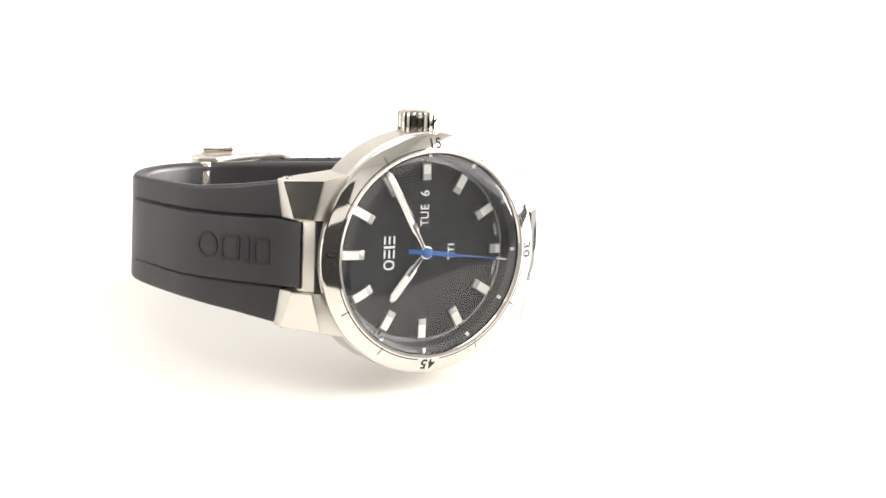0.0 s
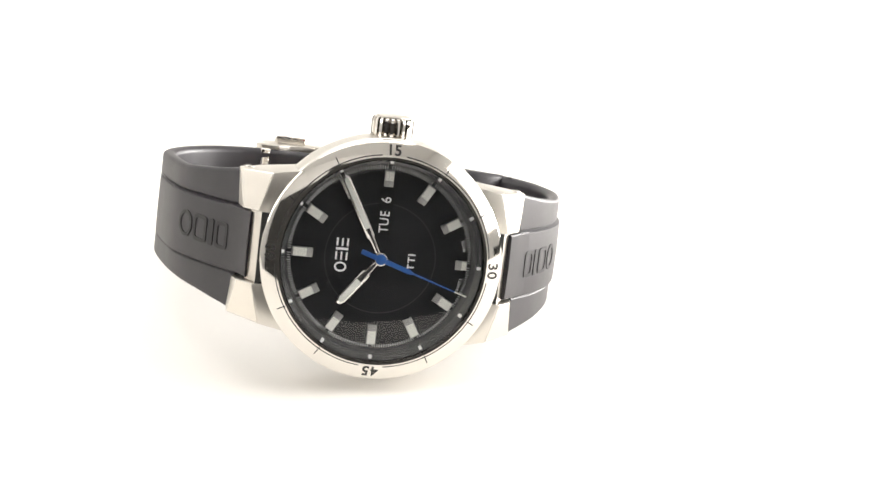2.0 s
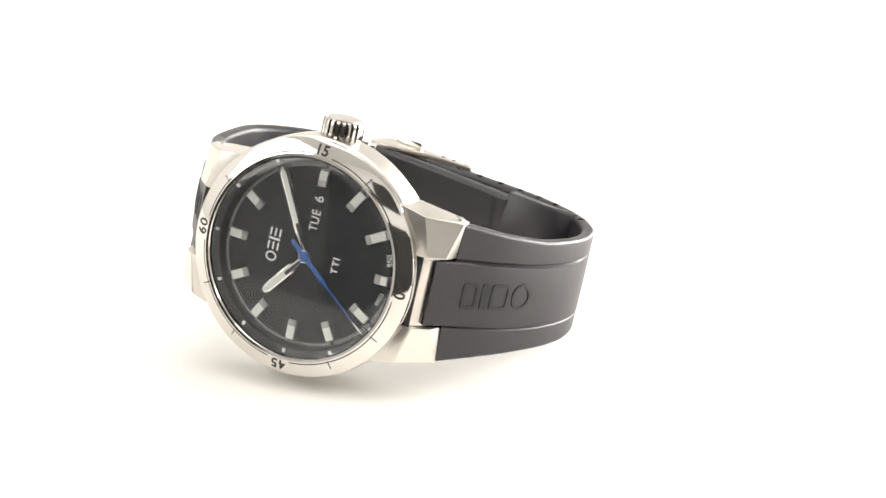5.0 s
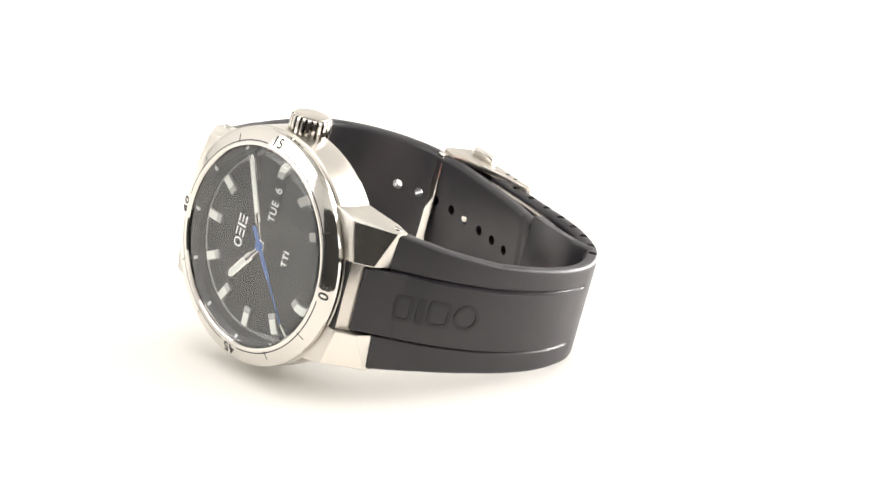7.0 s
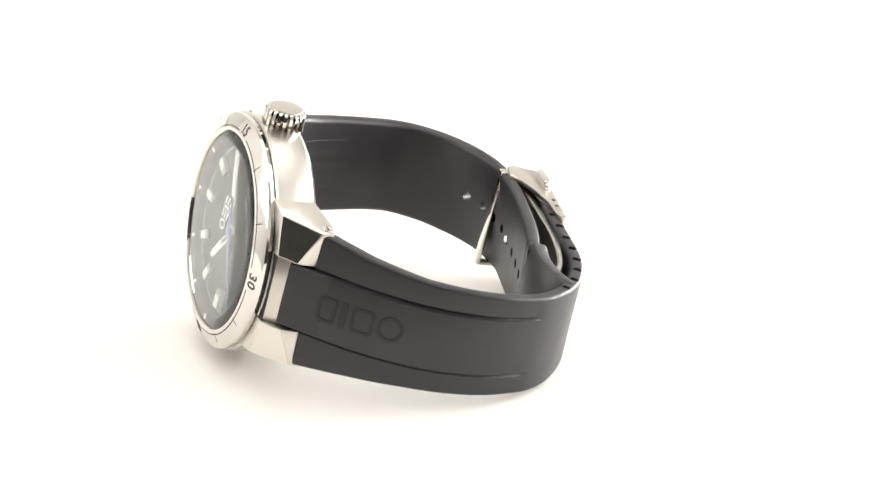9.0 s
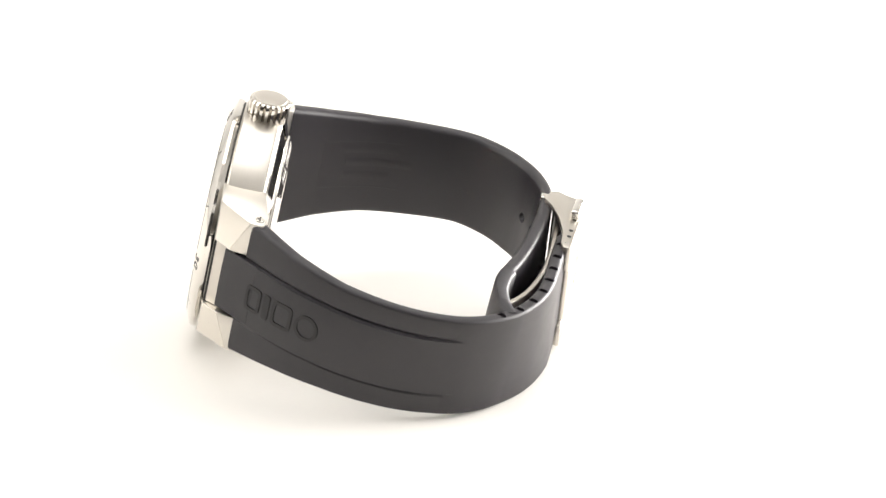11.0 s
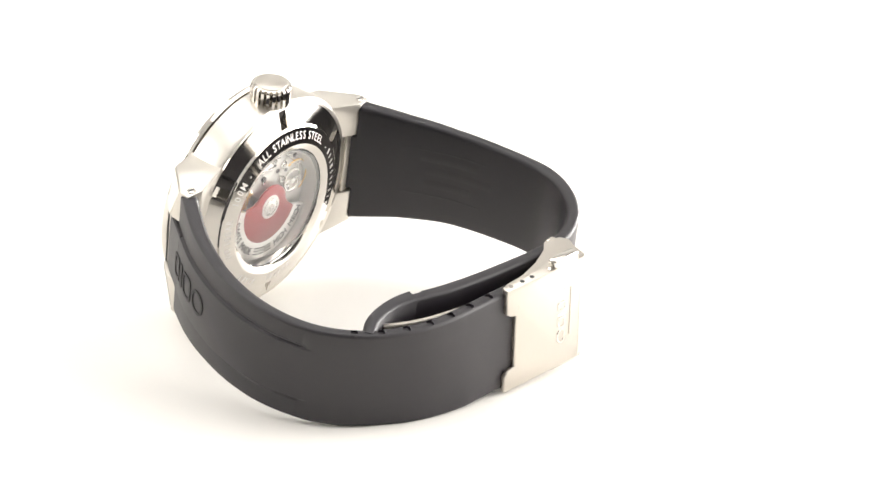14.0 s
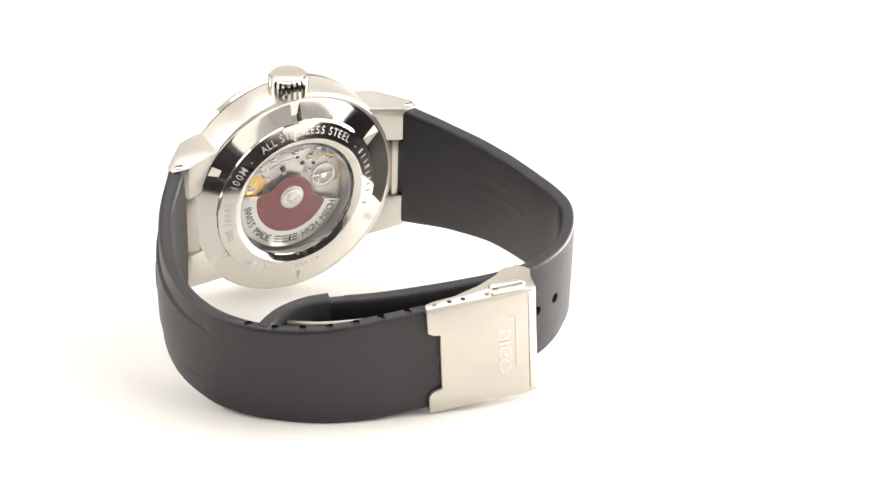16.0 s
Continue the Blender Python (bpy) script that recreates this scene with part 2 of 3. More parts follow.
def emblem(path, s0, s1, z, height, flip, parent):
    """The maker's mark pressed into the strap, as plain rounded shapes."""
    n = 4
    widths = [0.3, 0.27, 0.09, 0.22]
    gap = 0.12 / 3
    pos = 0.0
    for k in range(n):
        a, b = pos, pos + widths[k]
        pos = b + gap
        L = s1 - s0
        sa, sb = s1 - b * L, s1 - a * L
        bm = bmesh.new()
        segs = 28
        ring_o, ring_i = [], []
        sc, hw = (sa + sb) / 2, (sb - sa) / 2
        wall = 0.62
        way = -1 if flip else 1
        for q in range(segs):
            t = 2 * math.pi * (q + 0.5) / segs
            ex = 1.0 if k == 0 else 0.35
            cx = math.copysign(abs(math.cos(t)) ** ex, math.cos(t))
            cz = math.copysign(abs(math.sin(t)) ** ex, math.sin(t))
            for ring, inset in ((ring_o, 0), (ring_i, wall)):
                w2, h2 = max(0.05, hw - inset), height / 2 - inset
                x, y, nx, ny, _ = spot(path, sc + cx * w2)
                ds = sc + cx * w2 - _
                ring.append((x - way * ny * ds, y + way * nx * ds, z + cz * h2, nx, ny))
        vo = [bm.verts.new((p[0] + p[3] * 0.02, p[1] + p[4] * 0.02, p[2])) for p in ring_o]

        def top(p):
            lift = 0.14 + 0.13 * (1 - abs(p[2]) / 5.4)
            return bm.verts.new((p[0] + p[3] * lift, p[1] + p[4] * lift, p[2]))
        vi = [top(p) for p in ring_o]
        wi = [top(p) for p in ring_i]
        wo = [bm.verts.new((p[0] + p[3] * 0.02, p[1] + p[4] * 0.02, p[2])) for p in ring_i]
        for ra, rb in ((vo, vi), (vi, wi), (wi, wo)):
            for q in range(segs):
                bm.faces.new((ra[q], ra[(q + 1) % segs], rb[(q + 1) % segs], rb[q]))
        if k == 2:
            bm.faces.new(wi)
        bmesh.ops.recalc_face_normals(bm, faces=bm.faces)
        part("embossed_mark", bm, RUBBER_MARK, parent)


RUBBER_MARK = material("pressed_rubber", (0.014, 0.0135, 0.0145), 0.6, scale=4000, vary=0.1)


def tongue(path):
    """The narrow strap end between the lugs, running on into the raised middle of the strap."""
    rows = [q for q in path if 0.4 <= q[4] <= 8.0]
    return sweep(rows, lambda s, t: [(0.2, -5.72), (-0.02, -5.5), (-0.14, 0.0), (-0.02, 5.5), (0.2, 5.72), (3.2, 5.72), (3.4, 5.5), (3.4, -5.5), (3.2, -5.72)])


def straps(watch):
    p6 = spline(STRAP_6, 180)
    # blind notches along the upper and lower edges
    notches = []
    for k in range(8):
        x, y, nx, ny, at = spot(p6, 53.8 + 4.68 * k)
        lean = LEAN * max(0.0, min(1.0, (at - 58) / 18))
        for sg in (1, -1):
            z = sg * half_width(at, 0)
            for d in (0.95, 1.4):
                d += lean * z
                notches.append(cyl((x - nx * d, y - ny * d, droop(at) + z), (0, 0, 1), 0.6, 1.0, 16))
    bm = sweep([q for q in p6 if q[4] >= 4.6], strap_section(47.0))
    strap6 = part("long_strap", cut(cut(bm, notches[0::2]), notches[1::2]), RUBBER, watch, "black rubber strap half with two raised grooves", sharp=28)
    part("strap_end", tongue(p6), RUBBER, strap6)
    emblem(p6, 6.8, 22.0, -0.1, 4.7, False, strap6)
    p12 = spline([(x, y) for x, y in STRAP_12], 200)
    p12 = [(x, y, -nx, -ny, s) for x, y, nx, ny, s in p12]
    holes = []
    for k in range(8):
        x, y, nx, ny, at = spot(p12, 62.3 + 5.0 * k)
        holes.append(cyl((x - nx * 1.2, y - ny * 1.2, droop(at)), (nx, ny, 0), 0.95, 6.0, 20))
    bm = sweep([q for q in p12 if q[4] >= 4.6], strap_section(44.0))
    strap12 = part("short_strap", cut(bm, holes), RUBBER, watch, "black rubber strap half with adjustment holes", sharp=28)
    part("strap_end", tongue(p12), RUBBER, strap12)
    emblem([q for q in p12], 6.8, 22.0, -0.1, 4.7, True, strap12)
    # moulded panel inside the strap
    for z, a, b in ((3.4, 17.0, 30.0), (0.6, 18.5, 33.0), (-2.2, 18.5, 29.0)):
        rows = [q for q in p12 if a <= q[4] <= b]
        part("moulded_rib", sweep(rows, lambda s, t, z=z: [(3.15 - 0.0244 * (s - 17), z - 1.1), (3.25 - 0.0244 * (s - 17), z - 0.4), (3.25 - 0.0244 * (s - 17), z + 0.4), (3.15 - 0.0244 * (s - 17), z + 1.1)]), RUBBER, strap12)
    for a, b, z0, z1 in ((13.4, 14.2, -4.9, 5.3), (14.3, 31.0, -4.9, -4.4), (14.3, 31.0, 4.8, 5.3)):
        rows = [q for q in p12 if a - 0.3 <= q[4] <= b + 0.3]
        part("moulded_border", sweep(rows, lambda s, t, z0=z0, z1=z1: [(3.1 - 0.0244 * (s - 17), z0), (3.21 - 0.0244 * (s - 17), z0 + 0.15), (3.21 - 0.0244 * (s - 17), z1 - 0.15), (3.1 - 0.0244 * (s - 17), z1)]), RUBBER, strap12)
    # rubber keeper over the tail
    keep = spline([(16.2, 51.6), (19.4, 50.7), (22.8, 50.4), (26.2, 50.9), (29.4, 52.4)], 28)

    def keeper_section(s, t):
        th = 1.55 - 0.7 * s / t
        h = 9.9 - 0.8 * (s / t) ** 2
        return [(0.0 - th, -h + 0.6), (-th, h - 0.6), (-th + 0.5, h), (0.9, h), (1.4, h - 0.5), (1.4, -h + 0.5), (0.9, -h), (-th + 0.5, -h)]
    part("keeper", sweep(keep, keeper_section), RUBBER, watch, "black rubber end keeper tucked inside the strap", sharp=50)


BAR = -17.1


def clasp(watch):
    """Folding steel clasp: cover with side flanges, pushers, frame round the strap and curved blade."""
    def cy(x, lift=0.0):
        return 63.65 + (4.2 - x) * 0.155 + lift

    def lean(bm):
        for v in bm.verts:
            v.co.y -= LEAN * v.co.z
        return bm

    def slab(corners, top, bottom, bevel=0.0):
        return prism([(x, cy(x, top), z) for x, z in corners], [(x, cy(x, bottom), z) for x, z in corners], bevel)
    outline = [(3.9, -10.1), (3.9, -7.0), (3.1, -6.2), (1.5, -5.9), (1.5, 4.4), (2.7, 4.6), (3.7, 5.2), (3.7, 9.4), (-14.3, 9.4), (-14.3, -10.1)]
    root = part("clasp_cover", lean(slab(outline, 0.0, -0.9, 0.22)), STEEL, watch, "brushed steel folding clasp cover", sharp=30)
    end = [(-14.34, cy(-14.34, -0.02)), (-15.3, cy(-15.3, -0.2)), (-16.1, cy(-16.1, -0.75)), (-16.5, 61.9), (-14.5, 61.9)]
    part("cover_end", lean(prism([(x, y, -10.1) for x, y in end], [(x, y, 9.4) for x, y in end], 0.2)), POLISHED, root)
    for top in (True, False):
        z0, z1 = (8.6, 9.8) if top else (-9.3, -10.2)
        zz, zp = (9.78, 11.3) if top else (-10.18, -10.5)
        plan = [(3.7, cy(3.7, -0.1)), (3.4, 62.3), (1.7, 62.0), (-2.3, 62.3), (-7.3, 61.6), (-11.6, 60.3), (-13.7, 58.9), (-17.0, 59.9), (-17.8, 61.4), (-16.8, 63.2), (-16.0, cy(-16, -0.6)), (-15.0, cy(-15, -0.1))]
        part("side_flange", lean(prism([(x, y, z0) for x, y in plan], [(x, y, z1) for x, y in plan], 0.18)), STEEL, root)
        for x in (1.9, -0.8, -3.2, -7.4):
            # No holes cut: two discs are painted dark as hole shade, two polished.
            part("pin_hole", lean(cyl((x, cy(x, -1.0), zz), (0, 0, 1), 0.43, 0.12, 16)), SHADE_DARK if x in (-0.8, -3.2) else POLISHED, root)
        a, b = min(zz, zp), max(zz, zp)
        pts = [(-8.0, cy(-8.0, -1.9)), (-8.0, cy(-8.0, -0.2)), (-14.0, cy(-14.0, -0.2)), (-14.0, cy(-14.0, -1.9))]
        part("pusher", lean(prism([(x, y, a - (0.3 if top else 0.0)) for x, y in pts], [(x, y, b + (0.0 if top else 0.9)) for x, y in pts], 0.5 if top else 0.12, 3)), POLISHED, root, "polished steel release pusher")
    # maker's plaque: a raised outline round plain marks
    for x0, x1, z0, z1 in ((-12.1, -11.85, -4.4, 5.2), (-11.85, -10.3, 5.2, 5.45)):
        part("plaque_line", lean(slab([(x0, z0), (x1, z0), (x1, z1), (x0, z1)], 0.1, -0.1)), STEEL_FLANK, root)
    zz = -5.5
    for w in (2.9, 2.1, 0.45, 1.9):
        x0, x1 = -10.8, -8.7
        if w > 1:
            fat = 1.0 if w > 2.5 else 0.5
            ring = []
            for k in range(24):
                a = 2 * math.pi * k / 24
                ca, sa = math.copysign(abs(math.cos(a)) ** fat, math.cos(a)), math.copysign(abs(math.sin(a)) ** fat, math.sin(a))
                ring.append((ca, sa))
            cx, cz = (x0 + x1) / 2, zz + w / 2
            bm = bmesh.new()
            loops = []
            for inset, lift in ((0.0, -0.05), (0.06, 0.1), (0.28, 0.1), (0.34, -0.05)):
                loops.append([bm.verts.new((cx + ca * ((x1 - x0) / 2 - inset), cy(cx + ca * ((x1 - x0) / 2 - inset), lift), cz + sa * (w / 2 - inset))) for ca, sa in ring])
            for la, lb in zip(loops, loops[1:]):
                for k in range(24):
                    bm.faces.new((la[k], la[(k + 1) % 24], lb[(k + 1) % 24], lb[k]))
            bmesh.ops.recalc_face_normals(bm, faces=bm.faces)
        else:
            bm = slab([(x0, zz), (x1, zz), (x1, zz + w), (x0, zz + w)], 0.1, -0.1)
        part("plaque_mark", lean(bm), POLISHED, root)
        zz += w + 0.4
    # frame round the strap, blade and strap pin
    for za, zb in ((8.5, 9.2), (-10.7, -9.9)):
        part("frame_arm", box(BAR, BAR + 1.9, 57.3, 61.4, za, zb, 0.25), STEEL, root)
        rail = ((BAR, 60.6), (BAR, 61.4), (-14.8, 62.6), (-14.8, 60.4))
        part("frame_rail", lean(prism([(x, y, za) for x, y in rail], [(x, y, zb) for x, y in rail], 0.15)), STEEL, root)
    part("frame_bar", box(BAR, BAR + 1.9, 57.0, 57.8, -10.7, 9.2, 0.3, 3), POLISHED, root, "slim polished steel frame bar")
    part("frame_back", lean(box(BAR, BAR + 1.1, 60.7, 61.4, -10.7, 8.7, 0.25)), STEEL, root)
    blade = spline([(-17.4, 61.2), (-10.0, 61.2), (0.0, 60.3), (8.0, 59.2), (15.0, 57.3), (20.0, 55.2), (24.0, 52.6)], 48)
    part("blade", lean(sweep(blade, lambda s, t: [(-0.2, -7.5), (-0.2, 7.5), (0.1, 7.8), (0.7, 7.8), (0.9, 7.5), (0.9, -7.5), (0.7, -7.8), (0.1, -7.8)])), STEEL, root, "curved steel folding blade")
    part("strap_pin", lean(cyl((-5.6, 57.3, 0), (0, 1, 0), 0.75, 2.0, 16, 0.15)), POLISHED, root)


def lug(sx, sz, watch):
    """One tapering lug with a polished front facet, spring-bar screw and flat end."""
    outer = [(15.0, 0.7, 14.0), (19.7, 1.1, 13.1), (24.9, 6.9, 12.6), (24.9, 9.0, 12.6), (22.0, 9.5, 12.9), (15.0, 8.0, 14.0)]
    inner = [(18.0, 0.7, 6.2), (21.5, 1.3, 6.2), (24.0, 4.15, 6.2), (24.6, 7.4, 6.2), (22.0, 9.5, 6.2), (18.0, 8.0, 6.2)]
    body = part("lug", prism([(sx * x, y, sz * z) for x, y, z in outer], [(sx * x, y, sz * z) for x, y, z in inner], 0.2), STEEL_FLANK, watch, sharp=25)
    q = [Vector(v) for v in (outer[1], outer[2], inner[2], inner[1])]
    mid = sum(q, Vector()) / 4
    q = [v + (mid - v) * 0.06 for v in q]
    n = Vector((0.74, -0.65, 0.17))
    part("lug_facet", prism([(sx * (v + n * 0.06).x, (v + n * 0.06).y, sz * (v + n * 0.06).z) for v in q], [(sx * (v - n * 0.5).x, (v - n * 0.5).y, sz * v.z) for v in q]), FACET, body, "polished slanting facet")
    part("lug_screw", cyl((sx * 23.3, 8.1, sz * 12.62), (0, 0, 1), 0.85, 0.7, 20, 0.12), POLISHED, body)
    # Slot drawn as a dark bar on the screw, its shade painted.
    part("slot_shade_bar", box(sx * 23.3 - 0.75, sx * 23.3 + 0.75, 7.98, 8.24, min(sz * 12.94, sz * 13.0), max(sz * 12.94, sz * 13.0)), SHADE_DARK, body)


def case(watch):
    prof = [(19.6, 1.1), (20.5, 1.15), (20.85, 1.5), (20.95, 4.0), (20.9, 7.0), (20.7, 7.7), (20.3, 8.15), (19.9, 8.3), (19.2, 8.3), (19.2, 5.0), (19.6, 5.0)]
    body = part("case", lathe(prof, 160, True), STEEL_FLANK, watch, "brushed stainless steel watch case", sharp=25)
    # Dark ring paints the shade in the seam between bezel and case.
    part("gap_shade_ring", lathe([(19.7, 0.7), (20.15, 0.7), (20.15, 1.5), (19.7, 1.5)], 128, True), SHADE_DARK, body)
    for sx in (1, -1):
        for sz in (1, -1):
            lug(sx, sz, watch)
        part("end_bar", prism([(sx * x, y, -6.1) for x, y in ((19.9, 1.6), (21.0, 1.6), (22.6, 4.6), (22.6, 8.6), (19.9, 8.6))], [(sx * x, y, 6.1) for x, y in ((19.9, 1.6), (21.0, 1.6), (22.6, 4.6), (22.6, 8.6), (19.9, 8.6))], 0.2), STEEL, watch, "brushed steel bar between the lugs")
        # Solid dark block fills the space between case and bar.
        part("bar_gap_fill", box(min(sx * 19.0, sx * 21.0), max(sx * 19.0, sx * 21.0), 1.3, 8.0, -6.15, 6.15), SHADE_DARK, watch)
    # bezel with engraved minutes
    bz = part("bezel", lathe([(17.35, 0.4), (17.35, -1.25), (17.55, -1.55), (18.0, -1.6), (20.35, -0.65), (20.75, -0.3), (20.8, 0.2), (20.6, 0.8), (19.8, 1.0)], 160, True), POLISHED, watch, "polished steel bezel with black engraved minutes", sharp=20)

    def by(r):
        return -1.6 + (r - 18.0) * 0.4043 - 0.012
    for k in range(12):
        if k % 3 == 0:
            continue
        a = radians(30 * k)
        e, d = Vector((-math.cos(a), 0, math.sin(a))), Vector((math.sin(a), 0, math.cos(a)))
        q = [e * 18.1 - d * 0.09, e * 18.1 + d * 0.09, e * 19.6 + d * 0.09, e * 19.6 - d * 0.09]
        ys = [by(18.1), by(18.1), by(19.6), by(19.6)]
        part("minute_tick", prism([v + Vector((0, y, 0)) for v, y in zip(q, ys)], [v + Vector((0, y + 0.1, 0)) for v, y in zip(q, ys)]), ENGRAVED, bz)
    for k in range(4):
        a0, a1 = radians(90 * k + 6.5), radians(90 * k + 83.5)
        bm = bmesh.new()
        prev = None
        for i in range(41):
            a = a0 + (a1 - a0) * i / 40
            row = [bm.verts.new((-r * math.cos(a), by(r), r * math.sin(a))) for r in (18.28, 18.46)]
            if prev:
                bm.faces.new((prev[0], prev[1], row[1], row[0]))
            prev = row
        part("engraved_line", bm, ENGRAVED, bz)
    for text, deg in (("15", 90), ("30", 180), ("45", 270), ("60", 0)):
        bm = letters(text, front_arc(19.3, deg, 0, -0.9), 1.75, 1.05, 1.25, 0.03)
        for v in bm.verts:
            v.co.y += by(math.hypot(v.co.x, v.co.z)) + 0.02
        part("engraved_numeral", bm, ENGRAVED, bz, smooth=False)
    glass = part("crystal", lathe([(0, -1.95), (6, -1.88), (11, -1.72), (15, -1.5), (17.1, -1.3), (17.3, -1.15), (17.3, -0.3), (0, -0.3)], 128), GLASS, watch, "domed clear sapphire crystal", sharp=40)
    glass.visible_shadow = False


def crown(watch):
    n = 22
    bm = bmesh.new()
    rows = []
    levels = [(20.3, 0.93, 1), (20.45, 0.98, 1), (20.6, 1.0, 1), (23.5, 1.0, 1), (23.85, 0.97, 1), (24.05, 0.9, 0), (24.2, 0.6, 0), (24.25, 0.2, 0)]
    seg = n * 8
    for z, f, fl in levels:
        ring = []
        for k in range(seg):
            a = 2 * math.pi * k / seg
            w = math.cos(n * a)
            r = 3.65 * f - (0.8 * max(0.0, -w) ** 0.7 if fl else 0.0)
            ring.append(bm.verts.new((r * math.cos(a), 5.2 + r * math.sin(a), z)))
        rows.append(ring)
    for a, b in zip(rows, rows[1:]):
        for k in range(seg):
            bm.faces.new((a[k], a[(k + 1) % seg], b[(k + 1) % seg], b[k]))
    bm.faces.new(rows[-1])
    bm.faces.new(rows[0][::-1])
    c = part("crown", bm, POLISHED, watch, "fluted polished steel winding crown", sharp=40)
    part("crown_tube", cyl((0, 5.2, 20.2), (0, 0, 1), 2.6, 1.6, 32), STEEL, c)
    part("crown_top", cyl((0, 5.2, 24.2), (0, 0, 1), 2.9, 0.16, 48, 0.05), STEEL, c, "brushed crown top")


def hand(name, pts, y, mat, parent, label, t=0.16, bevel=0.04):
    return part(name, prism([(-r, y, w) for r, w in pts], [(-r, y + t, w) for r, w in pts], bevel), mat, parent, label)


SUNK = 0.95          # depth of dial and hands below their drawn level


def dial(watch):
    d = part("dial", lathe([(0, 1.3), (15.7, 1.3), (15.7, 1.9), (0, 1.9)], 128), DIAL, watch, "matt black dial with raised white hour markers")
    part("dial_ring", lathe([(9.4, 1.31), (9.45, 1.28), (9.55, 1.28), (9.6, 1.31)], 128, True), RING, d, "thin grey ring on the dial")
    part("flange", lathe([(15.7, 1.35), (16.2, -0.15), (17.3, -0.58), (17.3, 1.6), (15.7, 1.6)], 128, True), FLANGE, d)
    for k in range(12):
        a = radians(30 * k)
        e, t = Vector((-math.cos(a), 0, math.sin(a))), Vector((math.sin(a), 0, math.cos(a)))

        def quad(r0, r1, w, y):
            return [e * r0 - t * w + Vector((0, y, 0)), e * r1 - t * w + Vector((0, y, 0)), e * r1 + t * w + Vector((0, y, 0)), e * r0 + t * w + Vector((0, y, 0))]
        r0 = 13.0 if k == 6 else 11.6
        r0 = 12.4 if k == 3 else r0
        part("hour_marker", prism(quad(r0, 15.0, 0.78, 0.78), quad(r0, 15.0, 0.82, 1.3), 0.06), MARKER, d)
        part("marker_lume", prism(quad(r0 + 1.05, 14.88, 0.7, 0.72), quad(r0 + 1.05, 14.88, 0.7, 0.8)), LUME, d)
        y = -0.38
        part("minute_dot", prism(quad(16.4, 17.0, 0.27, y - 0.1), quad(16.4, 17.0, 0.27, y + 0.3)), WHITE_PRINT, d)
    bm = bmesh.new()
    for k in range(240):
        a = 2 * math.pi * k / 240
        e, t = Vector((-math.cos(a), 1.28, math.sin(a))), Vector((math.sin(a), 0, math.cos(a)))
        if min(k % 20, 20 - k % 20) < 1:
            continue
        r1 = 15.66 if k % 4 == 0 else 15.55
        vs = [bm.verts.new(Vector((e.x * r, 1.285, e.z * r)) + t * w) for r, w in ((15.08, -0.055), (r1, -0.055), (r1, 0.055), (15.08, 0.055))]
        bm.faces.new(vs)
    part("seconds_scale", bm, WHITE_PRINT, d, "fine white seconds scale", kind="stuff", smooth=False)
    # day and date
    part("date_window", box(-1.35, 1.2, 1.27, 1.34, 3.9, 11.9, 0.02), WINDOW, d)
    part("day_print", letters("TUE", line(0, (0.75, 1.255, 6.35), (0, 0, 1), (-1, 0, 0)), 1.65, 1.05), WHITE_PRINT, d, "white printed weekday", smooth=False)
    part("date_print", letters("6", line(0, (0.75, 1.255, 10.1), (0, 0, 1), (-1, 0, 0)), 1.75, 1.0, 1.1), WHITE_PRINT, d, "white printed date", smooth=False)
    # maker's mark and model mark as plain bars
    z = -2.9
    for k, w in enumerate((1.75, 1.4, 0.42, 1.35)):
        if k == 0:
            bm = bmesh.new()
            o = [bm.verts.new((-6.65 + 1.05 * math.cos(i * math.pi / 12), 1.26, z + w / 2 + w / 2 * math.sin(i * math.pi / 12))) for i in range(24)]
            q = [bm.verts.new((-6.65 + 0.75 * math.cos(i * math.pi / 12), 1.26, z + w / 2 + (w / 2 - 0.32) * math.sin(i * math.pi / 12))) for i in range(24)]
            for i in range(24):
                bm.faces.new((o[i], o[(i + 1) % 24], q[(i + 1) % 24], q[i]))
        elif k == 2:
            bm = box(-7.7, -5.6, 1.25, 1.3, z, z + w)
        else:
            bm = join(box(-7.7, -7.38, 1.25, 1.3, z, z + w), box(-6.8, -6.5, 1.25, 1.3, z, z + w), box(-5.92, -5.6, 1.25, 1.3, z, z + w))
        part("dial_mark", bm, WHITE_PRINT, d, smooth=False)
        z += w + 0.3
    z = -1.6
    for w in (1.0, 1.0, 0.3):
        bm = box(4.75, 6.0, 1.25, 1.3, z + w / 2 - 0.13, z + w / 2 + 0.13)
        if w > 0.5:
            bm = join(bm, box(4.75, 5.0, 1.25, 1.3, z, z + w))
        part("model_mark", bm, WHITE_PRINT, d, smooth=False)
        z += w + 0.25
    for text, deg in (("SWISS", 193.5), ("MADE", 166.5)):
        def place(s, deg=deg):
            b = radians(deg) - s / 14.4
            e, t = Vector((-math.cos(b), 0, math.sin(b))), Vector((math.sin(b), 0, math.cos(b)))
            return basis(e * 14.75 + Vector((0, 1.27, 0)), -t, -e)
        part("origin_print", letters(text, place, 0.55, 1.15), WHITE_PRINT, d, smooth=False)
    # hands
    a = radians(308.0)
    hh = hand("hour_hand", [(-0.9, -0.3), (3.2, -0.45), (3.4, -0.8), (9.6, -0.8), (10.5, -0.35), (10.5, 0.35), (9.6, 0.8), (3.4, 0.8), (3.2, 0.45), (-0.9, 0.3)], 0.62, POLISHED, watch, "steel hour hand with white lume")
    hand("lume", [(5.2, -0.55), (9.4, -0.55), (10.1, -0.25), (10.1, 0.25), (9.4, 0.55), (5.2, 0.55)], 0.57, LUME, hh, "", 0.08, 0.0)
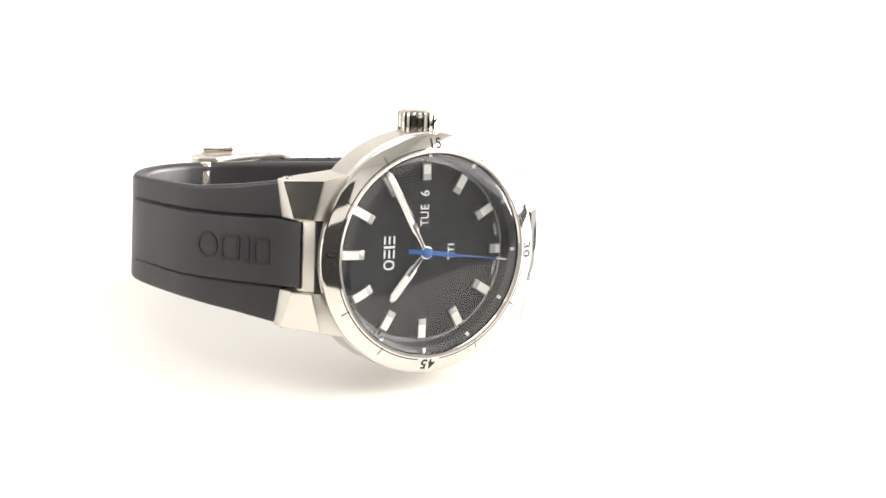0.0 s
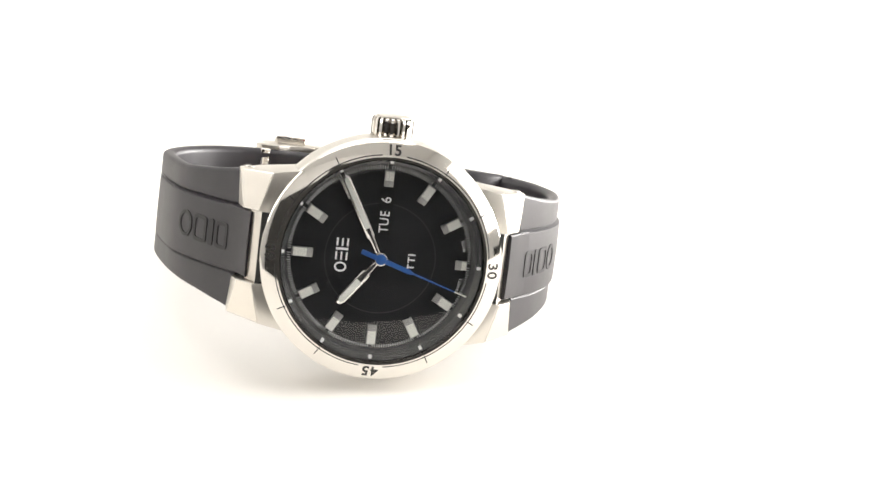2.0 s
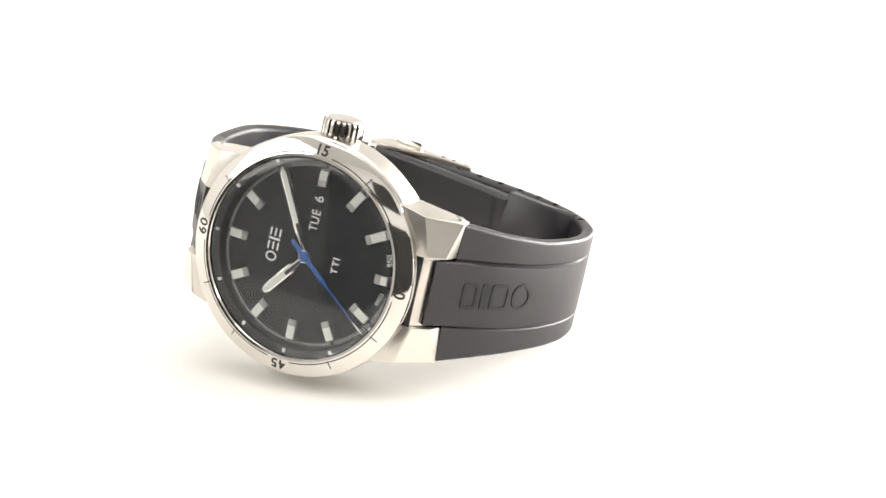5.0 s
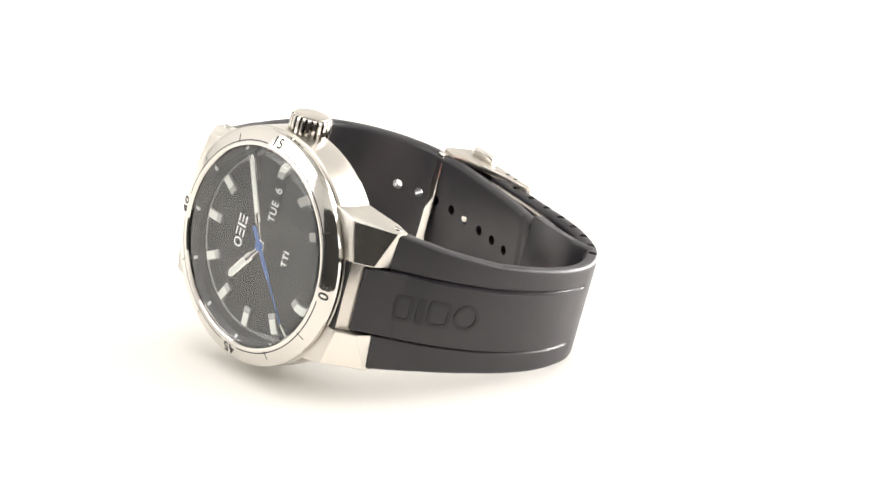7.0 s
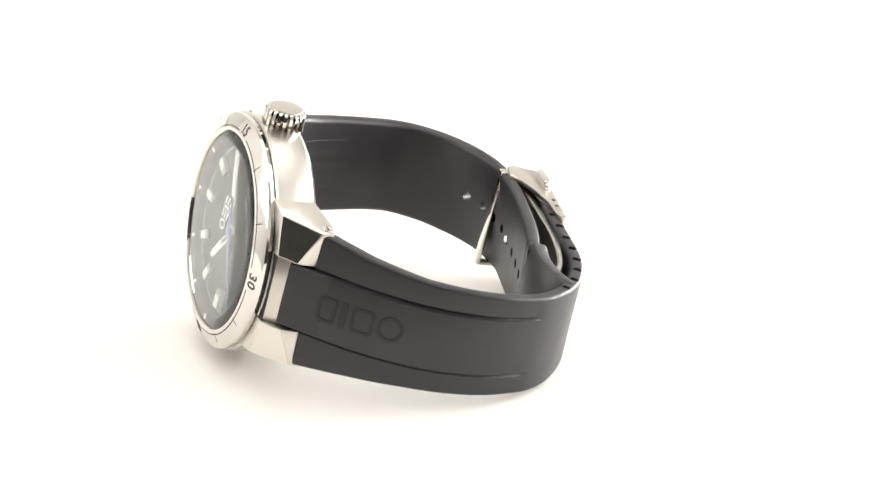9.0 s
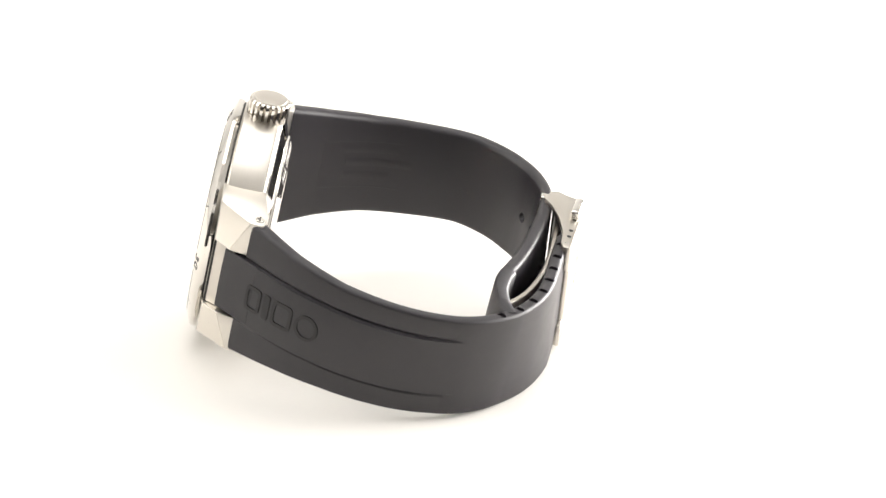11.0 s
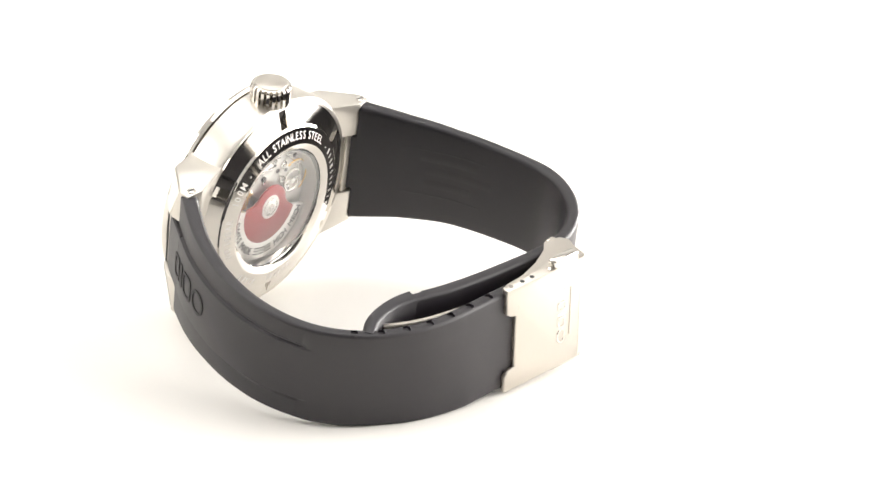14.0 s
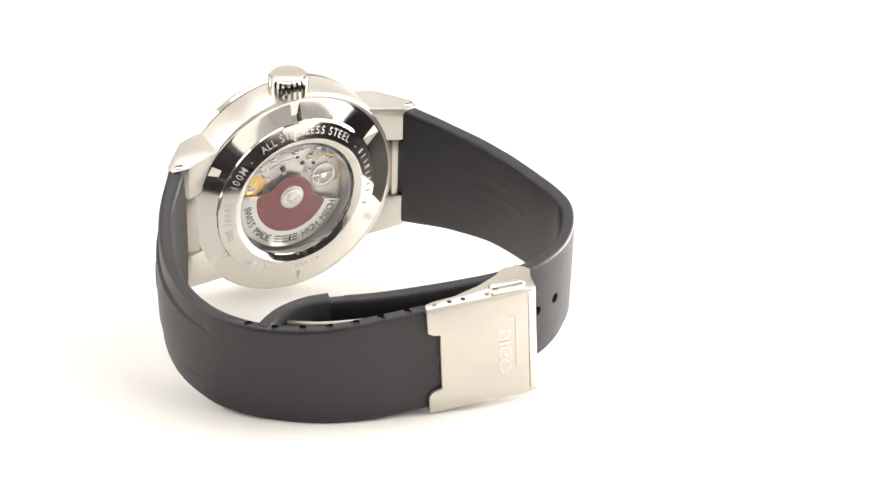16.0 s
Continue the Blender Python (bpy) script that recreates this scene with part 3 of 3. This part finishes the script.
    hand("slot", [(1.2, -0.16), (5.0, -0.22), (5.0, 0.22), (1.2, 0.16)], 0.58, SHADE_DARK, hh, "", 0.06, 0.0)
    hh.rotation_euler = (0, a, 0)
    mh = hand("minute_hand", [(-0.9, -0.3), (4.0, -0.42), (4.2, -0.68), (14.8, -0.68), (15.5, -0.25), (15.5, 0.25), (14.8, 0.68), (4.2, 0.68), (4.0, 0.42), (-0.9, 0.3)], 0.3, POLISHED, watch, "steel minute hand with white lume")
    hand("lume", [(5.8, -0.45), (14.6, -0.45), (15.1, -0.2), (15.1, 0.2), (14.6, 0.45), (5.8, 0.45)], 0.25, LUME, mh, "", 0.08, 0.0)
    hand("slot", [(1.2, -0.14), (5.6, -0.2), (5.6, 0.2), (1.2, 0.14)], 0.26, SHADE_DARK, mh, "", 0.06, 0.0)
    mh.rotation_euler = (0, radians(61.0), 0)
    sh = hand("second_hand", [(-3.6, -0.42), (5.4, -0.42), (6.2, -0.16), (14.0, -0.1), (14.0, 0.1), (6.2, 0.16), (5.4, 0.42), (-3.6, 0.42)], -0.02, BLUE, watch, "blue lacquered seconds hand with white tip", 0.12, 0.02)
    hand("tip", [(14.0, -0.14), (16.1, -0.14), (16.1, 0.14), (14.0, 0.14)], -0.02, LUME, sh, "", 0.12, 0.0)
    part("hub", cyl((0, 0.05, 0), (0, 1, 0), 0.95, 0.4, 32, 0.1), BLUE, sh)
    post = part("hand_post", cyl((0, 0.5, 0), (0, 1, 0), 1.15, 0.9, 32, 0.1), POLISHED, watch)
    for ob in (d, hh, mh, post):
        ob.location.y = SUNK * MM
    return sh


def caseback(watch):
    ring = lathe([(19.9, 8.0), (19.9, 8.3), (19.45, 8.42), (16.3, 9.5), (16.22, 9.56), (16.12, 9.86), (15.98, 9.95), (13.1, 10.7), (12.95, 10.72), (12.7, 10.62), (11.75, 10.15), (11.65, 10.05), (11.6, 6.5), (18.5, 6.5)], 160, True)
    slots = []
    for k in range(6):
        b = radians(60 * k + 1)
        e, t = Vector((-math.sin(b), 0, math.cos(b))), Vector((math.cos(b), 0, math.sin(b)))
        q = [e * r + t * w for r, w in ((16.3, -0.95), (20.6, -0.95), (20.6, 0.95), (16.3, 0.95))]
        slots.append(prism([v + Vector((0, 8.38, 0)) for v in q], [v + Vector((0, 11.5, 0)) for v in q]))
    cb = part("case_back", cut(ring, slots), POLISHED, watch, "polished steel case back with six key slots round a glass window", sharp=6)

    def engraved(text, deg, r, h, spacing=0.98):
        bm = letters(text, back_arc(r, deg, 0.0), h, spacing, 1.0)
        for v in bm.verts:
            v.co.y += 9.945 + (15.98 - math.hypot(v.co.x, v.co.z)) * 0.265
        part("engraved_text", bm, ETCHED, cb, smooth=False)
    engraved("ALL STAINLESS STEEL", 8, 13.85, 1.45)
    engraved("-", 55, 13.85, 1.3)
    engraved("-", -41, 13.85, 1.3)
    engraved("100M", -56, 13.85, 1.45)
    engraved("WR 10BAR", -92, 13.85, 1.35)
    # unreadable lettering and numbers as plain bars
    for deg0, n in ((62, 4), (78, 7), (165, 6), (205, 5)):
        for k in range(n):
            b = radians(deg0 + k * (5.2 if deg0 < 100 else 4.6))
            e, t = Vector((-math.sin(b), 0, math.cos(b))), Vector((math.cos(b), 0, math.sin(b)))
            q = [e * r + t * w + Vector((0, 9.965 + (15.98 - r) * 0.265, 0)) for r, w in ((14.0, -0.24 + 0.1 * (k % 2)), (15.1, -0.24 + 0.1 * (k % 2)), (15.1, 0.24 - 0.1 * (k % 3)), (14.0, 0.24 - 0.1 * (k % 3)))]
            part("engraved_bar", prism(q, [v - Vector((0, 0.1, 0)) for v in q]), ETCHED, cb, smooth=False)
    mv = part("movement", lathe([(0, 8.3), (12.5, 8.3), (12.5, 7.6), (0, 7.6)], 96), PLATE, watch, "grained steel automatic movement behind glass")
    part("chapter_wall", lathe([(12.2, 11.2), (12.1, 11.2), (11.6, 8.5), (12.5, 8.4)], 96, True), ROTOR, mv)

    def bridge(pts, y0, y1, mat, name, label=""):
        part(name, prism([(-u, y1, v) for u, v in pts], [(-u, y0, v) for u, v in pts], 0.08), mat, mv, label)

    def disc(name, u, v, r, y0, y1, mat, n=32):
        part(name, cyl((-u, (y0 + y1) / 2, v), (0, 1, 0), r, y1 - y0, n, min(0.08, r * 0.2)), mat, mv)

    def arc(r, d0, d1, n):
        return [(r * math.sin(radians(d0 + (d1 - d0) * i / n)), r * math.cos(radians(d0 + (d1 - d0) * i / n))) for i in range(n + 1)]
    bridge(arc(10.8, -44, 28, 18) + arc(7.0, 28, -44, 14), 8.3, 8.75, ROTOR, "barrel_bridge")
    bridge(arc(11.2, 35, 95, 12) + arc(5.2, 95, 35, 8), 8.3, 8.6, PLATE, "balance_bridge")
    bridge(arc(11.2, -76, -46, 8) + arc(6.2, -46, -76, 6), 8.3, 8.95, BRASS, "gilt_bridge", "gilt brass bridge")
    # toothed wheel under the bridge
    teeth = []
    for i in range(120):
        a = 2 * math.pi * i / 120
        r = 5.3 if (i // 2) % 2 else 4.9
        teeth.append((-0.5 + r * math.sin(a), 5.6 + r * math.cos(a)))
    bridge(teeth, 8.32, 8.55, STEEL, "toothed_wheel")
    disc("wheel_hub", -0.5, 5.6, 3.8, 8.5, 8.62, PLATE, 40)
    part("balance_wheel", join(lathe([(3.3, 8.75), (3.7, 8.75), (3.7, 9.1), (3.3, 9.1)], 48, True), box(-3.4, 3.4, 8.8, 9.0, -0.25, 0.25)), POLISHED, mv, "steel balance wheel")
    bw = bpy.data.objects["balance_wheel"]
    bw.location = (-7.4 * MM, 0, 2.6 * MM)
    bw.scale = (0.66, 1, 0.66)
    disc("balance_jewel", 7.4, 2.6, 0.7, 9.0, 9.4, POLISHED)
    for u, v, r in ((-3.4, 8.6, 0.75), (1.6, 9.0, 0.7), (4.6, 7.2, 0.8), (9.3, 6.0, 0.55), (-6.4, 7.0, 0.7), (4.4, 3.9, 0.7), (9.6, 1.6, 0.7), (6.2, 1.4, 0.55), (-8.3, 3.6, 0.8), (-5.4, 0.9, 0.6), (2.9, 10.6, 0.5), (6.4, 9.2, 0.6)):
        disc("movement_screw", u, v, r, 8.6, 9.0, POLISHED, 20)
        # Painted slot shade again, a flat dark bar on each head.
        part("slot_shade_bar", box(-u - r * 0.8, -u + r * 0.8, 8.99, 9.03, v - 0.1, v + 0.1), SHADE_DARK, mv)
    # Flat dark discs paint the shade of small recesses in the movement.
    for u, v, r in ((3.0, 6.3, 0.5), (-1.9, 10.2, 0.45), (7.8, 8.0, 0.5), (5.4, 5.6, 0.4)):
        disc("recess_shade_disc", u, v, r, 8.7, 8.84, SHADE_DARK, 20)
    hair = [(3.9 * math.sin(radians(a)), 3.9 * math.cos(radians(a))) for a in range(-30, 151, 10)]
    part("regulator_spring", prism([(-7.6 - u, 9.2, 3.2 + v) for u, v in hair] + [(-7.6 - u * 0.93, 9.2, 3.2 + v * 0.93) for u, v in hair[::-1]], [(-7.6 - u, 9.0, 3.2 + v) for u, v in hair] + [(-7.6 - u * 0.93, 9.0, 3.2 + v * 0.93) for u, v in hair[::-1]]), BRASS, mv)
    rnd = random.Random(4)
    for k in range(9):
        a, r = radians(rnd.uniform(-48, 100)), rnd.uniform(4.6, 10.6)
        q = rnd.uniform(0.22, 0.6)
        disc("movement_pin", r * math.sin(a), r * math.cos(a), q, 8.5, 8.85 + 0.2 * rnd.random(), rnd.choice((POLISHED, ROTOR, SHADE_DARK, STEEL)), 16)
    for d0, d1, r in ((-40, 20, 9.9), (-38, 10, 8.1), (30, 88, 10.4), (36, 80, 6.2)):
        bridge(arc(r, d0, d1, 16) + arc(r - 0.28, d1, d0, 16), 8.6, 8.9, POLISHED, "bridge_edge")
    # rotor: heavy steel rim, red lacquered web, bearing
    T = 17.0
    rim = arc(11.3, 92 + T, 268 + T, 48) + arc(7.4, 268 + T, 92 + T, 40)
    ro = part("rotor", prism([(-u, 9.9, v) for u, v in rim], [(-u, 9.2, v) for u, v in rim], 0.1), ROTOR, watch, "brushed steel winding rotor")
    web = arc(7.7, 94 + T, 266 + T, 44) + arc(4.9, 279 + T, 283 + T, 2) + arc(4.5, 288 + T, 432 + T, 30) + arc(4.9, 77 + T, 81 + T, 2)
    part("rotor_web", prism([(-u, 9.94, v) for u, v in web], [(-u, 9.5, v) for u, v in web], 0.06), RED, ro, "dark red lacquered rotor web")
    for r, y, m in ((2.5, 10.05, ROTOR), (1.9, 10.15, POLISHED), (1.35, 10.2, ROTOR), (0.75, 10.3, POLISHED)):
        part("bearing", cyl((0, y - 0.2, 0), (0, 1, 0), r, 0.4, 40, 0.08), m, ro)
    def low(text, deg, h, r=10.3, sp=0.98):
        part("rotor_text", letters(text, back_arc(r, deg, 9.93, True), h, sp, 1.0, 0.0), ENGRAVED, ro, smooth=False)
    low("SWISS", 258, 1.5)
    low("MADE", 224, 1.5)
    low("HIGH", 156, 1.5)
    low("MECH", 125, 1.5)
    for deg, w in ((200, 0.8), (190, 0.62), (183.4, 0.2), (177, 0.6)):
        b = radians(deg)
        e, t = Vector((-math.sin(b), 0, math.cos(b))), Vector((math.cos(b), 0, math.sin(b)))
        outer = [e * r + t * k + Vector((0, 9.94, 0)) for r, k in ((8.8, -w), (10.3, -w), (10.3, w), (8.8, w))]
        if w < 0.3:
            part("rotor_mark", prism(outer, [v - Vector((0, 0.1, 0)) for v in outer]), ENGRAVED, ro, smooth=False)
        else:
            segs = []
            for r0, r1, k0, k1 in ((8.8, 9.05, -w, w), (10.05, 10.3, -w, w), (9.4, 9.65, -w, w)):
                q = [e * r + t * k + Vector((0, 9.94, 0)) for r, k in ((r0, k0), (r1, k0), (r1, k1), (r0, k1))]
                segs.append(prism(q, [v - Vector((0, 0.1, 0)) for v in q]))
            part("rotor_mark", join(*segs), ENGRAVED, ro, smooth=False)
    for ob in (mv, ro):
        ob.location = (0.95 * MM, -2.0 * MM, -0.3 * MM)
        ob.scale = (0.94, 1, 0.94)
    cb.location = (0.65 * MM, 0, 0.2 * MM)
    gl = part("back_crystal", lathe([(0, 10.05), (11.6, 10.0), (11.6, 9.4), (0, 9.4)], 96), GLASS, watch, "clear glass case back window", sharp=30)
    gl.location = (0.65 * MM, 0, 0.2 * MM)
    gl.visible_shadow = False


ETCHED = material("pale_etched_steel", (0.75, 0.73, 0.7), 0.55, 0.6, scale=4000)

booth()
watch = new("wrist_watch")
tagged(watch, label="stainless steel wrist watch with black rubber strap standing on edge", category="watch")
straps(watch)
clasp(watch)
case(watch)
crown(watch)
second_hand = dial(watch)
caseback(watch)


def motions():
    """The table turns the watch clockwise as seen from above; the seconds hand runs."""
    rest = pose(14.995 * MM, -18.457 * MM, -FLOOR * MM, -11.0528, 6.5894, 31.4541)
    rows = []
    for k in range(33):
        t = k * 0.5
        turn = -math.degrees(0.19503 * t + 0.00057183 * (t - 8) ** 2)
        rows.append((t, pose(0, 0, 0, 0, 0, turn) @ rest))
    walk(watch, rows)
    walk(second_hand, [(t * 2.0, pose(0, SUNK * MM, 0, 0, 186.6 + 12.0 * t, 0)) for t in range(9)])


motions()
